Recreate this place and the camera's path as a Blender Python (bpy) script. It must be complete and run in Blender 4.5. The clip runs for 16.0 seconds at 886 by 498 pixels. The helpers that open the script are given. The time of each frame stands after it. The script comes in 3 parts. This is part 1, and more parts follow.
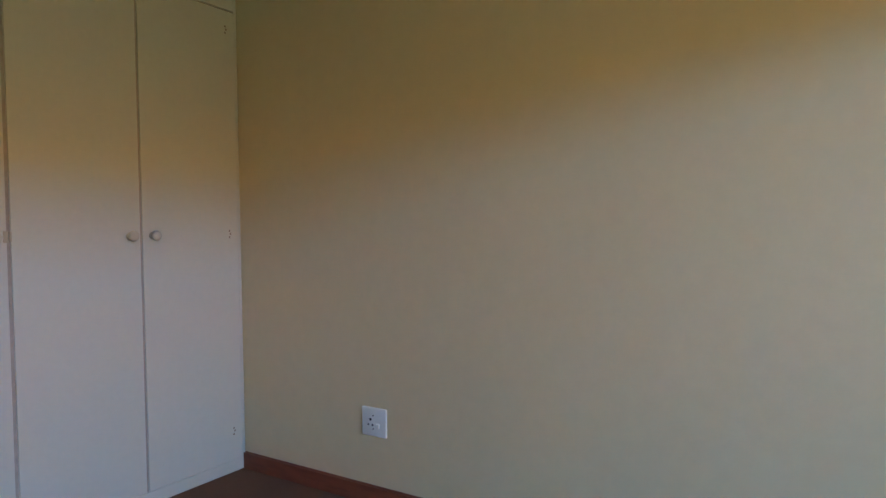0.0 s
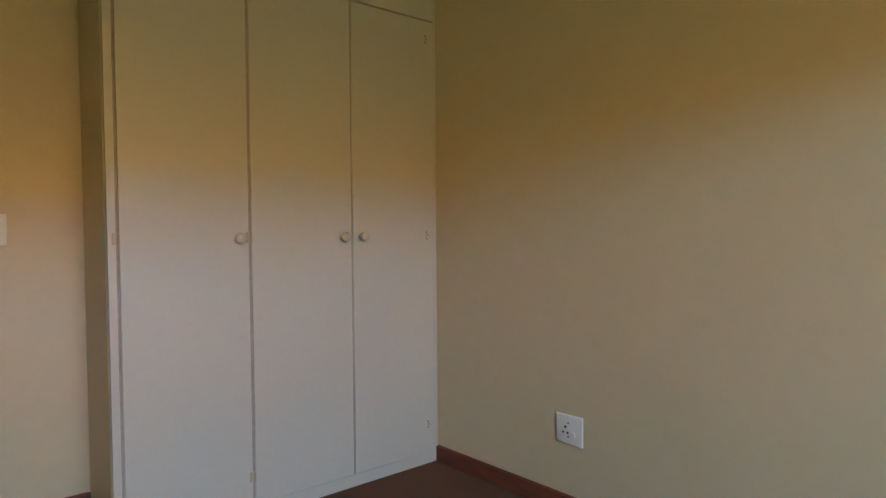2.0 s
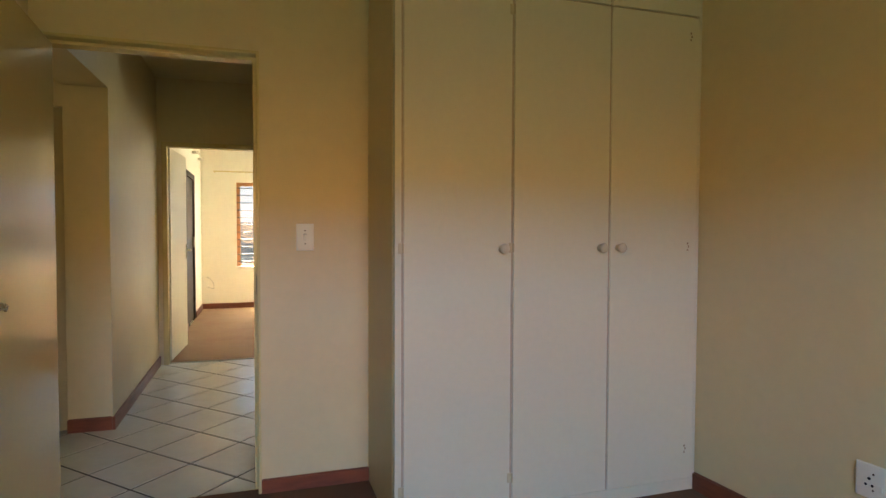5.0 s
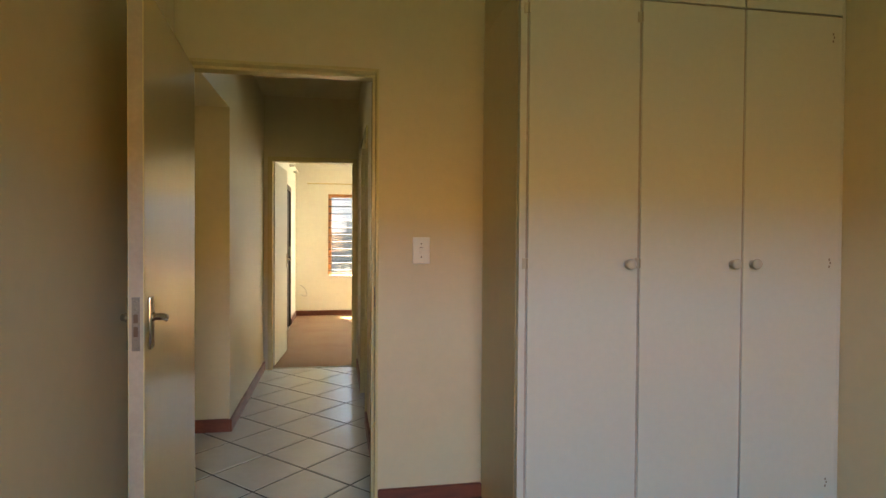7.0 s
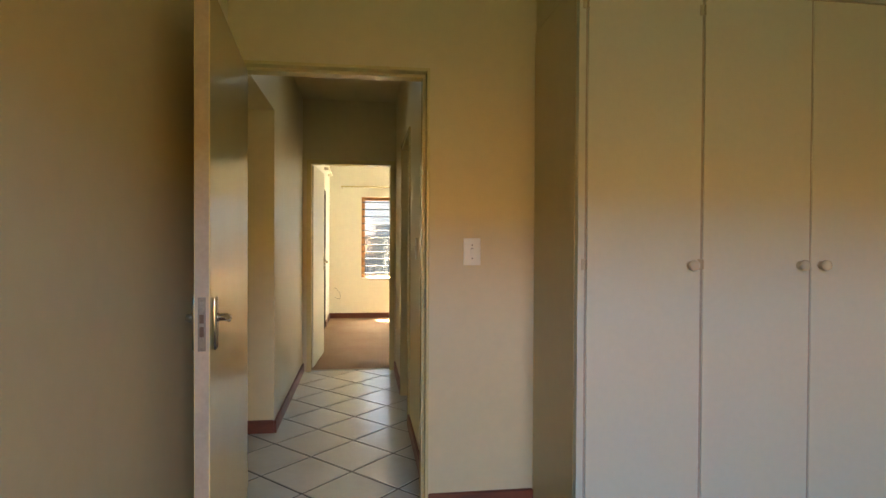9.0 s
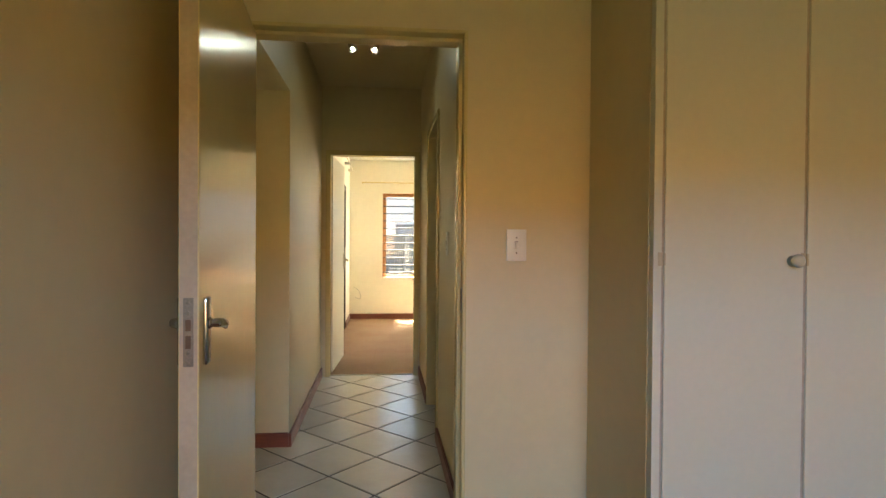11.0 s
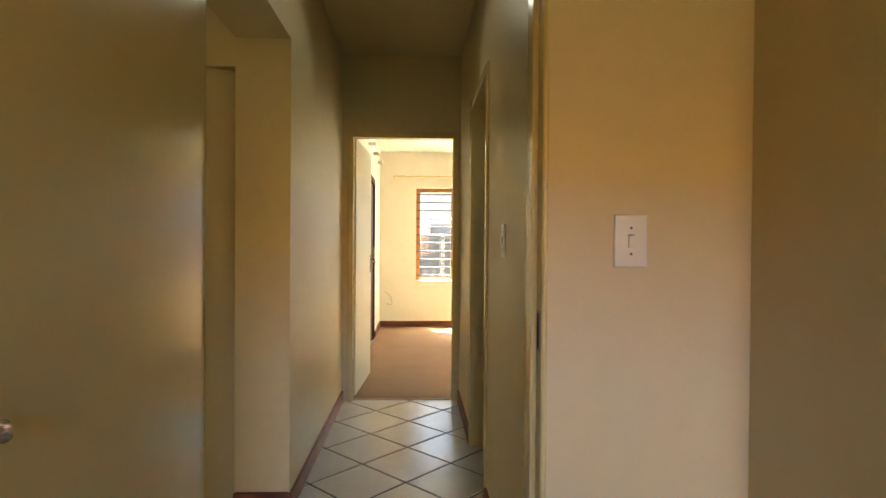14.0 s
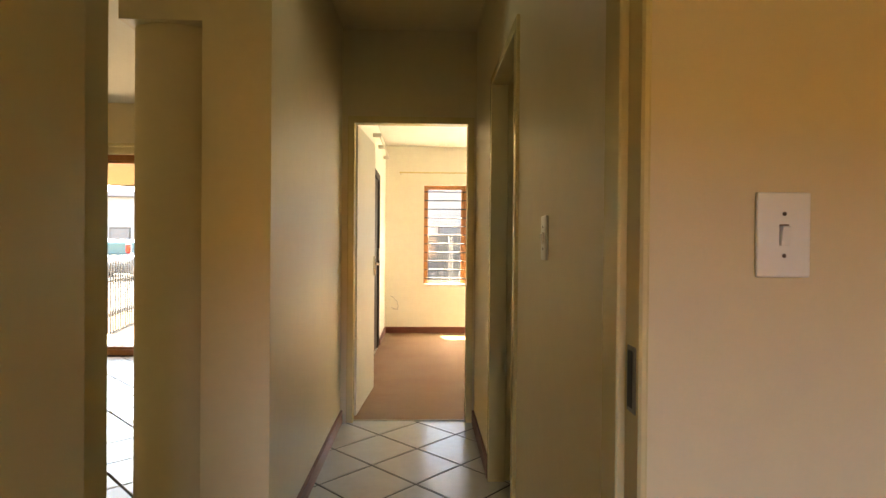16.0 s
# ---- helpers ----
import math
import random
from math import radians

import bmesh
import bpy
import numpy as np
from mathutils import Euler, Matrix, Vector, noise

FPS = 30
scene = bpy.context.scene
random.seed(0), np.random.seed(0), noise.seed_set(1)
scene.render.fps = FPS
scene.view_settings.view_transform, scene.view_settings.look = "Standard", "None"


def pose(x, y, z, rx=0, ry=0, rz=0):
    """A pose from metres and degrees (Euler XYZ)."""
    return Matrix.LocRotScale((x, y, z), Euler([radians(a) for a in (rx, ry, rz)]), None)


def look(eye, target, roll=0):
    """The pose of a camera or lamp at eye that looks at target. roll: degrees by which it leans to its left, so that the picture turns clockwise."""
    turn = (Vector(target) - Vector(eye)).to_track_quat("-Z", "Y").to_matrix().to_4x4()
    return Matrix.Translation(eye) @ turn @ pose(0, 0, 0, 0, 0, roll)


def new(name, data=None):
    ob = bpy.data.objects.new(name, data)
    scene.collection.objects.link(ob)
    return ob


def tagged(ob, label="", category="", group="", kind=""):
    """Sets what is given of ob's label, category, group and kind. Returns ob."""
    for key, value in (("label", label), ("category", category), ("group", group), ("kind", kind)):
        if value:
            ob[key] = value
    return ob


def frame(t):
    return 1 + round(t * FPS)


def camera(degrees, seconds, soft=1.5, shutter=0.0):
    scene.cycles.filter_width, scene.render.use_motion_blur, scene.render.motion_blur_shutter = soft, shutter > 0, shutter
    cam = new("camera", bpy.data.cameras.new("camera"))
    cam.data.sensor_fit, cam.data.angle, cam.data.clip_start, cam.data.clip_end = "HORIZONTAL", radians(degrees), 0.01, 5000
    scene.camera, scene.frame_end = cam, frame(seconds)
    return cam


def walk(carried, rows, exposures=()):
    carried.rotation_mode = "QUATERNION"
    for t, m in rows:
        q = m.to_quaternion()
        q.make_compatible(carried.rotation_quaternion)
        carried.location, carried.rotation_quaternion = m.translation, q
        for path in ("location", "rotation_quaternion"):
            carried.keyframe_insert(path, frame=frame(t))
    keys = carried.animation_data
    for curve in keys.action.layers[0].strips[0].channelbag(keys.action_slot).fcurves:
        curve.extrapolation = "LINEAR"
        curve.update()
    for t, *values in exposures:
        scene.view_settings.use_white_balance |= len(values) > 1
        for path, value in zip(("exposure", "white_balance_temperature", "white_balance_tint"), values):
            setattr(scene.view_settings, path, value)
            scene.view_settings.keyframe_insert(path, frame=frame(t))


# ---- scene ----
cam = camera(74.7, 16.0)
PATH = [
    (0, (0.183, 0.286, 1.188), (-0.966, 1.922, 1.121), -0.6),
    (0.5, (0.150, 0.265, 1.203), (-1.112, 1.815, 1.130), -0.5),
    (1, (0.122, 0.247, 1.203), (-1.239, 1.711, 1.133), -0.5),
    (1.5, (0.087, 0.236, 1.199), (-1.377, 1.597, 1.133), -0.5),
    (2, (0.065, 0.227, 1.199), (-1.498, 1.477, 1.136), -0.4),
    (2.5, (0.055, 0.200, 1.204), (-1.583, 1.342, 1.140), -0.2),
    (3, (0.026, 0.157, 1.230), (-1.672, 1.209, 1.154), -0.1),
    (3.5, (0.014, 0.130, 1.234), (-1.754, 1.062, 1.163), 0.0),
    (4, (0.007, 0.111, 1.239), (-1.824, 0.912, 1.168), 0.0),
    (4.5, (0.002, 0.098, 1.245), (-1.876, 0.783, 1.175), 0.1),
    (5, (-0.018, 0.066, 1.253), (-1.923, 0.673, 1.186), 0.2),
    (7.5, (-0.1, -0.155, 1.274), (-2.073, 0.173, 1.242), 0.3),
    (8, (-0.114, -0.181, 1.273), (-2.09, 0.13, 1.243), 0.2),
    (8.5, (-0.128, -0.199, 1.265), (-2.106, 0.093, 1.238), 0.3),
    (9, (-0.141, -0.227, 1.262), (-2.122, 0.045, 1.236), 0.3),
    (9.5, (-0.164, -0.255, 1.26), (-2.149, -0.008, 1.235), 0.3),
    (12, (-0.857, -0.253, 1.213), (-2.847, -0.06, 1.188), 0.3),
    (12.5, (-0.989, -0.266, 1.218), (-2.981, -0.089, 1.194), 0.2),
    (13, (-1.14, -0.265, 1.209), (-3.135, -0.125, 1.185), 0.3),
    (13.5, (-1.309, -0.25, 1.213), (-3.306, -0.13, 1.192), 0.3),
    (14, (-1.432, -0.236, 1.208), (-3.43, -0.148, 1.186), 0.4),
    (14.5, (-1.574, -0.238, 1.204), (-3.572, -0.159, 1.184), 0.4),
    (15, (-1.711, -0.242, 1.206), (-3.709, -0.166, 1.187), 0.5),
    (15.5, (-1.824, -0.258, 1.201), (-3.823, -0.186, 1.183), 0.4),
    (16, (-1.962, -0.256, 1.197), (-3.96, -0.19, 1.18), 0.5),
]
walk(cam, [(t, look(eye, target, roll)) for t, eye, target, roll in PATH],
     exposures=((0.0, 4.96, 5950, 4), (1.0, 4.98, 6600, 3), (3.0, 5.03, 7300, 2), (5.0, 5.07, 7550, 2), (9.0, 5.15, 7500, 1), (13.0, 5.31, 7900, 2), (15.0, 5.37, 8200, 7), (16.0, 5.25, 8400, 9)))

# ---- world, sun and exposure ----
SUN_EL, SUN_AZ = 68.0, math.atan2(-0.93, -0.37)
world = bpy.data.worlds.new("sky")
scene.world = world
world.use_nodes = True
wn = world.node_tree
sky = wn.nodes.new("ShaderNodeTexSky")
sky.sky_type, sky.sun_disc = "NISHITA", False
sky.sun_elevation, sky.sun_rotation = radians(SUN_EL), SUN_AZ
wn.nodes["Background"].inputs["Strength"].default_value = 0.075
wn.links.new(sky.outputs[0], wn.nodes["Background"].inputs["Color"])
sun = new("sun", bpy.data.lights.new("sun", "SUN"))
sun.data.energy, sun.data.angle, sun.data.color = 3.8, radians(0.5), (1.0, 0.95, 0.88)
sx, sy = math.sin(SUN_AZ) * math.cos(radians(SUN_EL)), math.cos(SUN_AZ) * math.cos(radians(SUN_EL))
sun.matrix_world = look((sx * 40 - 5, sy * 40, math.sin(radians(SUN_EL)) * 40), (-5, 0, 0))


# added fill lamps in bedroom window's head: blue sky, warm brick bounce under it
for name, z, down, watts, tint in (("window_sky_fill", 2.134, 31, 2.25, (0.125, 0.405, 1.0)), ("window_warm_fill", 2.113, 20, 0.17, (1.0, 0.50, 0.09))):
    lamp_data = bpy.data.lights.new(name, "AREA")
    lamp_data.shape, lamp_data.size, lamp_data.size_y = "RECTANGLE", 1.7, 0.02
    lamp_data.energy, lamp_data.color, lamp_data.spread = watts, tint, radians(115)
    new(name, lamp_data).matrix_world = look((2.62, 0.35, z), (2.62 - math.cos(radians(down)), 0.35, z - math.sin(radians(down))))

# added fill lamps, out of view in second bedroom's window and lounge's garden doors
# bluish one stands in for sky, warm one for sky and sunlit patio
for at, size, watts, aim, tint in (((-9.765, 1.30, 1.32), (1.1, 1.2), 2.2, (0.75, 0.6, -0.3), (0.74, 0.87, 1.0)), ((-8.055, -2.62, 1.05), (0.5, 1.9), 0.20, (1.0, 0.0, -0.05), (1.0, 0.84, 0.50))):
    fill_panel = new("opening_fill", bpy.data.lights.new("opening_fill", "AREA"))
    fill_panel.data.shape, fill_panel.data.size, fill_panel.data.size_y = "RECTANGLE", *size
    fill_panel.data.energy, fill_panel.data.color, fill_panel.data.spread = watts, tint, radians(110)
    fill_panel.matrix_world = look(at, Vector(at) + Vector(aim))


# ---- materials ----
def material(name, base, rough=0.6, metal=0.0, vary=0.06, scale=3.0, bump=0.0, bump_scale=200.0, fine=0.0,
             dark=None, mix_scale=1.2, random_tone=0.0, coat=0.0, stretch=(1, 1, 1), blotch=(0.45, 0.75)):
    """A painted, wooden or stone surface: base colour, a second tone in blotches, fine grain and relief."""
    m = bpy.data.materials.new(name)
    m.use_nodes = True
    nt = m.node_tree
    b = nt.nodes["Principled BSDF"]
    b.inputs["Metallic"].default_value = metal
    b.inputs["Coat Weight"].default_value = coat
    mp = nt.nodes.new("ShaderNodeMapping")
    mp.inputs["Scale"].default_value = stretch
    geo = nt.nodes.new("ShaderNodeNewGeometry")
    nt.links.new(geo.outputs["Position"], mp.inputs["Vector"])
    n1 = nt.nodes.new("ShaderNodeTexNoise")
    n1.inputs["Scale"].default_value, n1.inputs["Detail"].default_value = mix_scale, 4
    nt.links.new(mp.outputs[0], n1.inputs["Vector"])
    r = nt.nodes.new("ShaderNodeMapRange")
    r.inputs["From Min"].default_value, r.inputs["From Max"].default_value = blotch
    nt.links.new(n1.outputs[0], r.inputs["Value"])
    mix = nt.nodes.new("ShaderNodeMix")
    mix.data_type = "RGBA"
    second = dark or tuple(c * (1 - vary * 1.5) for c in base)
    mix.inputs["A"].default_value, mix.inputs["B"].default_value = (*base, 1), (*second, 1)
    nt.links.new(r.outputs[0], mix.inputs["Factor"])
    n2 = nt.nodes.new("ShaderNodeTexNoise")
    n2.inputs["Scale"].default_value, n2.inputs["Detail"].default_value = scale * 12, 6
    nt.links.new(mp.outputs[0], n2.inputs["Vector"])
    hsv = nt.nodes.new("ShaderNodeHueSaturation")
    v = nt.nodes.new("ShaderNodeMapRange")
    v.inputs["From Min"].default_value, v.inputs["From Max"].default_value = 0.3, 0.7
    v.inputs["To Min"].default_value, v.inputs["To Max"].default_value = 1 - vary - fine, 1 + vary + fine
    nt.links.new(n2.outputs[0], v.inputs["Value"])
    if random_tone:
        info = nt.nodes.new("ShaderNodeObjectInfo")
        rr = nt.nodes.new("ShaderNodeMapRange")
        rr.inputs["To Min"].default_value, rr.inputs["To Max"].default_value = 1 - random_tone, 1 + random_tone
        nt.links.new(info.outputs["Random"], rr.inputs["Value"])
        mul = nt.nodes.new("ShaderNodeMath")
        mul.operation = "MULTIPLY"
        nt.links.new(v.outputs[0], mul.inputs[0])
        nt.links.new(rr.outputs[0], mul.inputs[1])
        nt.links.new(mul.outputs[0], hsv.inputs["Value"])
    else:
        nt.links.new(v.outputs[0], hsv.inputs["Value"])
    nt.links.new(mix.outputs["Result"], hsv.inputs["Color"])
    nt.links.new(hsv.outputs[0], b.inputs["Base Color"])
    rr2 = nt.nodes.new("ShaderNodeMapRange")
    rr2.inputs["To Min"].default_value, rr2.inputs["To Max"].default_value = max(0.02, rough - 0.06), min(1, rough + 0.08)
    nt.links.new(n1.outputs[0], rr2.inputs["Value"])
    nt.links.new(rr2.outputs[0], b.inputs["Roughness"])
    if bump:
        n3 = nt.nodes.new("ShaderNodeTexNoise")
        n3.inputs["Scale"].default_value, n3.inputs["Detail"].default_value = bump_scale, 3
        nt.links.new(mp.outputs[0], n3.inputs["Vector"])
        bp = nt.nodes.new("ShaderNodeBump")
        bp.inputs["Strength"].default_value, bp.inputs["Distance"].default_value = bump, 0.004
        nt.links.new(n3.outputs[0], bp.inputs["Height"])
        nt.links.new(bp.outputs[0], b.inputs["Normal"])
    return m


CREAM = material("cream_wall_paint", (0.645, 0.53, 0.305), 0.42, vary=0.02, scale=1.5, bump=0.12, bump_scale=60, mix_scale=0.9)
# the same cream, its colour paled for the second bedroom's brighter daylight
CREAM_DAYLIT = material("daylit_cream_wall_paint", (0.80, 0.76, 0.635), 0.45, vary=0.02, scale=1.5, bump=0.12, bump_scale=60, mix_scale=0.9)
ENAMEL = material("cream_gloss_enamel", (0.64, 0.52, 0.255), 0.20, vary=0.012, mix_scale=2)
WHITE = material("white_ceiling_paint", (0.70, 0.66, 0.56), 0.7, vary=0.02, bump=0.08, bump_scale=90)
BOARD = material("off_white_painted_board", (0.575, 0.535, 0.40), 0.38, vary=0.015, bump=0.06, bump_scale=45, mix_scale=1.5)
GAP = material("joint_shade_brown", (0.40, 0.33, 0.24), 0.8, vary=0.1)
MARK = material("old_screw_mark", (0.28, 0.21, 0.14), 0.7, vary=0.15)
HINGEM = material("yellowed_painted_hinge", (0.46, 0.38, 0.24), 0.35, vary=0.08, scale=20)
EDGE = material("dull_tan_door_edge", (0.40, 0.325, 0.215), 0.5, vary=0.06, scale=6, dark=(0.33, 0.26, 0.17), mix_scale=5)
KNOBM = material("cream_glazed_knob", (0.52, 0.46, 0.33), 0.25, vary=0.03)
SKIRT = material("red_brown_varnished_wood", (0.20, 0.055, 0.025), 0.46, vary=0.12, scale=4, dark=(0.13, 0.035, 0.018), stretch=(2, 2, 14), mix_scale=3)
PINE = material("orange_varnished_pine", (0.42, 0.16, 0.04), 0.35, vary=0.12, dark=(0.30, 0.10, 0.025), stretch=(4, 4, 1), mix_scale=4)
DARKWOOD = material("dark_stained_wood", (0.045, 0.025, 0.014), 0.75, vary=0.15, stretch=(4, 4, 1))
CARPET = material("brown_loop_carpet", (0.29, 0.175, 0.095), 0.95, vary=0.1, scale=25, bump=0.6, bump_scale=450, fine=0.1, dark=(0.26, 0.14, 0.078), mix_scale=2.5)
# same carpet with the bedroom's dimness put into its colour
CARPET_SHADED = material("shaded_brown_loop_carpet", (0.15, 0.062, 0.024), 0.95, vary=0.1, scale=25, bump=0.6, bump_scale=450, fine=0.12, dark=(0.115, 0.047, 0.018), mix_scale=2.5)
TILE = material("beige_grey_glazed_tile", (0.53, 0.505, 0.425), 0.22, vary=0.02, scale=2, dark=(0.48, 0.45, 0.37), mix_scale=5, random_tone=0.03, bump=0.03, bump_scale=30)
GROUT = material("dark_brown_grout", (0.035, 0.024, 0.016), 0.9, vary=0.15, scale=8)
PLASTIC = material("white_switch_plastic", (0.78, 0.75, 0.64), 0.3, vary=0.01)
CHROME = material("worn_chrome", (0.52, 0.49, 0.44), 0.16, metal=1.0, vary=0.05, scale=20)
STEEL = material("dull_steel", (0.21, 0.19, 0.15), 0.4, metal=1.0, vary=0.15, scale=20)
BOLT = material("tarnished_brass_bolt", (0.10, 0.065, 0.035), 0.45, metal=0.4, vary=0.1)
BLACK = material("black_slot", (0.015, 0.013, 0.012), 0.7)
BARS = material("dark_painted_steel_bar", (0.04, 0.035, 0.03), 0.5)
PAVE = material("pale_bounce_paving", (0.62, 0.57, 0.49), 0.9, vary=0.08, scale=2, dark=(0.36, 0.30, 0.23), mix_scale=0.6)
EARTH = material("dry_earth_ground", (0.11, 0.075, 0.042), 0.95, vary=0.1, scale=2, dark=(0.09, 0.06, 0.035), mix_scale=0.3)
BRICK = material("warm_bounce_brick", (0.50, 0.25, 0.095), 0.85, vary=0.06, dark=(0.43, 0.20, 0.075), mix_scale=1)
# cement tone lowered so the sunlit patio bounces less light
PATIO = material("darkened_cement_patio", (0.085, 0.070, 0.048), 0.9, vary=0.08)
LAWN = material("dull_green_bounce_ground", (0.055, 0.063, 0.024), 0.95, vary=0.15, scale=3, dark=(0.044, 0.05, 0.018), mix_scale=0.8)
ASPHALT = material("grey_asphalt", (0.07, 0.07, 0.068), 0.9, vary=0.1, scale=4)
PLASTER = material("pale_exterior_plaster", (0.27, 0.255, 0.235), 0.8, vary=0.04)
GREYPL = material("grey_exterior_plaster", (0.065, 0.06, 0.052), 0.8, vary=0.05)
FENCEM = material("white_fence_paint", (0.075, 0.072, 0.066), 0.5, vary=0.03)
AWNING = material("orange_awning_canvas", (0.42, 0.27, 0.15), 0.8, vary=0.04)
CARP = material("white_car_paint", (0.22, 0.23, 0.23), 0.15, vary=0.01, coat=0.5)
CARG = material("teal_car_window", (0.03, 0.10, 0.11), 0.3, vary=0.02)
REDL = material("red_lamp_lens", (0.6, 0.03, 0.02), 0.15, vary=0.02)
FASCIA = material("pale_painted_fascia", (0.18, 0.17, 0.18), 0.7, vary=0.04)
PANE = material("far_window_glass", (0.09, 0.10, 0.11), 0.25, vary=0.05)
ROOFM = material("brown_roof_tile", (0.22, 0.12, 0.08), 0.8, vary=0.1)
RUBBER = material("black_rubber", (0.02, 0.02, 0.02), 0.8)
CABLE = material("grey_cable_sheath", (0.45, 0.42, 0.36), 0.5)


def emitter(name, colour, strength):
    m = bpy.data.materials.new(name)
    m.use_nodes = True
    b = m.node_tree.nodes["Principled BSDF"]
    b.inputs["Base Color"].default_value = (*colour, 1)
    b.inputs["Emission Color"].default_value = (*colour, 1)
    b.inputs["Emission Strength"].default_value = strength
    return m


LED = emitter("lit_led_lens", (0.85, 1.0, 0.95), 2.5)


def glass_material():
    m = bpy.data.materials.new("window_glass")
    m.use_nodes = True
    b = m.node_tree.nodes["Principled BSDF"]
    b.inputs["Transmission Weight"].default_value, b.inputs["Roughness"].default_value, b.inputs["IOR"].default_value = 1, 0.0, 1.45
    return m


GLASS = glass_material()


# ---- mesh helpers ----
def box(bm, x0, x1, y0, y1, z0, z1, bevel=0.0, segments=2):
    """A box in bm, its edges rounded by bevel."""
    vs = [bm.verts.new((x, y, z)) for x in (x0, x1) for y in (y0, y1) for z in (z0, z1)]
    fs = [bm.faces.new([vs[i] for i in q]) for q in
          ((0, 1, 3, 2), (4, 6, 7, 5), (0, 4, 5, 1), (2, 3, 7, 6), (0, 2, 6, 4), (1, 5, 7, 3))]
    if bevel:
        edges = {e for f in fs for e in f.edges}
        bmesh.ops.bevel(bm, geom=list(edges), offset=bevel, segments=segments, affect="EDGES", profile=0.5)
    return bm


def lathe(bm, profile, centre, axis="z", steps=24):
    """Turn a profile of (radius, height) pairs about an axis through centre."""
    turn = {"z": Matrix.Identity(3), "x": Matrix.Rotation(radians(90), 3, "Y"), "y": Matrix.Rotation(radians(-90), 3, "X")}[axis]
    rings = []
    for r, h in profile:
        rings.append([bm.verts.new(Vector(centre) + turn @ Vector((max(r, 1e-5) * math.cos(2 * math.pi * i / steps),
                                                                max(r, 1e-5) * math.sin(2 * math.pi * i / steps), h))) for i in range(steps)])
    for a, b in zip(rings, rings[1:]):
        for i in range(steps):
            bm.faces.new((a[i], a[(i + 1) % steps], b[(i + 1) % steps], b[i]))
    bm.faces.new(rings[0][::-1])
    bm.faces.new(rings[-1])
    return bm


def tube(bm, points, radius, steps=10, flat=1.0):
    """A round bar along a run of points; radius may be one number or one for each point."""
    radii = radius if isinstance(radius, (list, tuple)) else [radius] * len(points)
    points = [Vector(p) for p in points]
    rings = []
    for i, p in enumerate(points):
        d = (points[min(i + 1, len(points) - 1)] - points[max(i - 1, 0)]).normalized()
        side = d.cross(Vector((0, 0, 1)))
        side = (side if side.length > 0.01 else d.cross(Vector((0, 1, 0)))).normalized()
        up = side.cross(d)
        rings.append([bm.verts.new(p + radii[i] * (side * math.cos(a) * flat + up * math.sin(a))) for a in
                      [2 * math.pi * k / steps for k in range(steps)]])
    for a, b in zip(rings, rings[1:]):
        for i in range(steps):
            bm.faces.new((a[i], a[(i + 1) % steps], b[(i + 1) % steps], b[i]))
    bm.faces.new(rings[0][::-1])
    bm.faces.new(rings[-1])
    return bm


def mesh(name, bm, mat, smooth=False):
    bmesh.ops.recalc_face_normals(bm, faces=bm.faces[:])
    me = bpy.data.meshes.new(name)
    bm.to_mesh(me)
    bm.free()
    me.materials.append(mat)
    if smooth:
        for p in me.polygons:
            p.use_smooth = True
        me.set_sharp_from_angle(angle=radians(40))
    return me


def part(name, bm, mat, parent=None, label="", smooth=False):
    """Links a bmesh as one mesh object, in world or parent's coordinates."""
    ob = new(name, mesh(name, bm, mat, smooth))
    if parent:
        ob.parent = parent
    if label:
        ob["label"] = label
    return ob


def thing(name, at, label, category, group="", kind=""):
    """An Empty at the base of a thing that parents its parts."""
    ob = new(name)
    ob.location = at
    ob.empty_display_size = 0.05
    return tagged(ob, label, category, group, kind)


def B(*args, bevel=0.0, segments=2):
    return box(bmesh.new(), *args, bevel=bevel, segments=segments)


def wall(name, run, a0, a1, c0, c1, z0, z1, mat, label, openings=()):
    """A wall along x or y ('run') from a0 to a1, c0 to c1 thick, with openings (a, a, z, z) right through it."""
    us = sorted({a0, a1, *[v for o in openings for v in o[:2]]})
    zs = sorted({z0, z1, *[v for o in openings for v in o[2:]]})
    solid = {(i, k) for i in range(len(us) - 1) for k in range(len(zs) - 1)
             if not any(o[0] <= us[i] and us[i + 1] <= o[1] and o[2] <= zs[k] and zs[k + 1] <= o[3] for o in openings)}
    bm, made = bmesh.new(), {}

    def v(u, c, z):
        key = (u, c, z)
        if key not in made:
            made[key] = bm.verts.new((u, c, z) if run == "x" else (c, u, z))
        return made[key]

    for i, k in solid:
        u0, u1, w0, w1 = us[i], us[i + 1], zs[k], zs[k + 1]
        for c in (c0, c1):
            bm.faces.new([v(u0, c, w0), v(u1, c, w0), v(u1, c, w1), v(u0, c, w1)])
        if (i - 1, k) not in solid:
            bm.faces.new([v(u0, c0, w0), v(u0, c1, w0), v(u0, c1, w1), v(u0, c0, w1)])
        if (i + 1, k) not in solid:
            bm.faces.new([v(u1, c0, w0), v(u1, c1, w0), v(u1, c1, w1), v(u1, c0, w1)])
        if (i, k - 1) not in solid:
            bm.faces.new([v(u0, c0, w0), v(u1, c0, w0), v(u1, c1, w0), v(u0, c1, w0)])
        if (i, k + 1) not in solid:
            bm.faces.new([v(u0, c0, w1), v(u1, c0, w1), v(u1, c1, w1), v(u0, c1, w1)])
    return tagged(part(name, bm, mat), label, "wall", kind="structure")


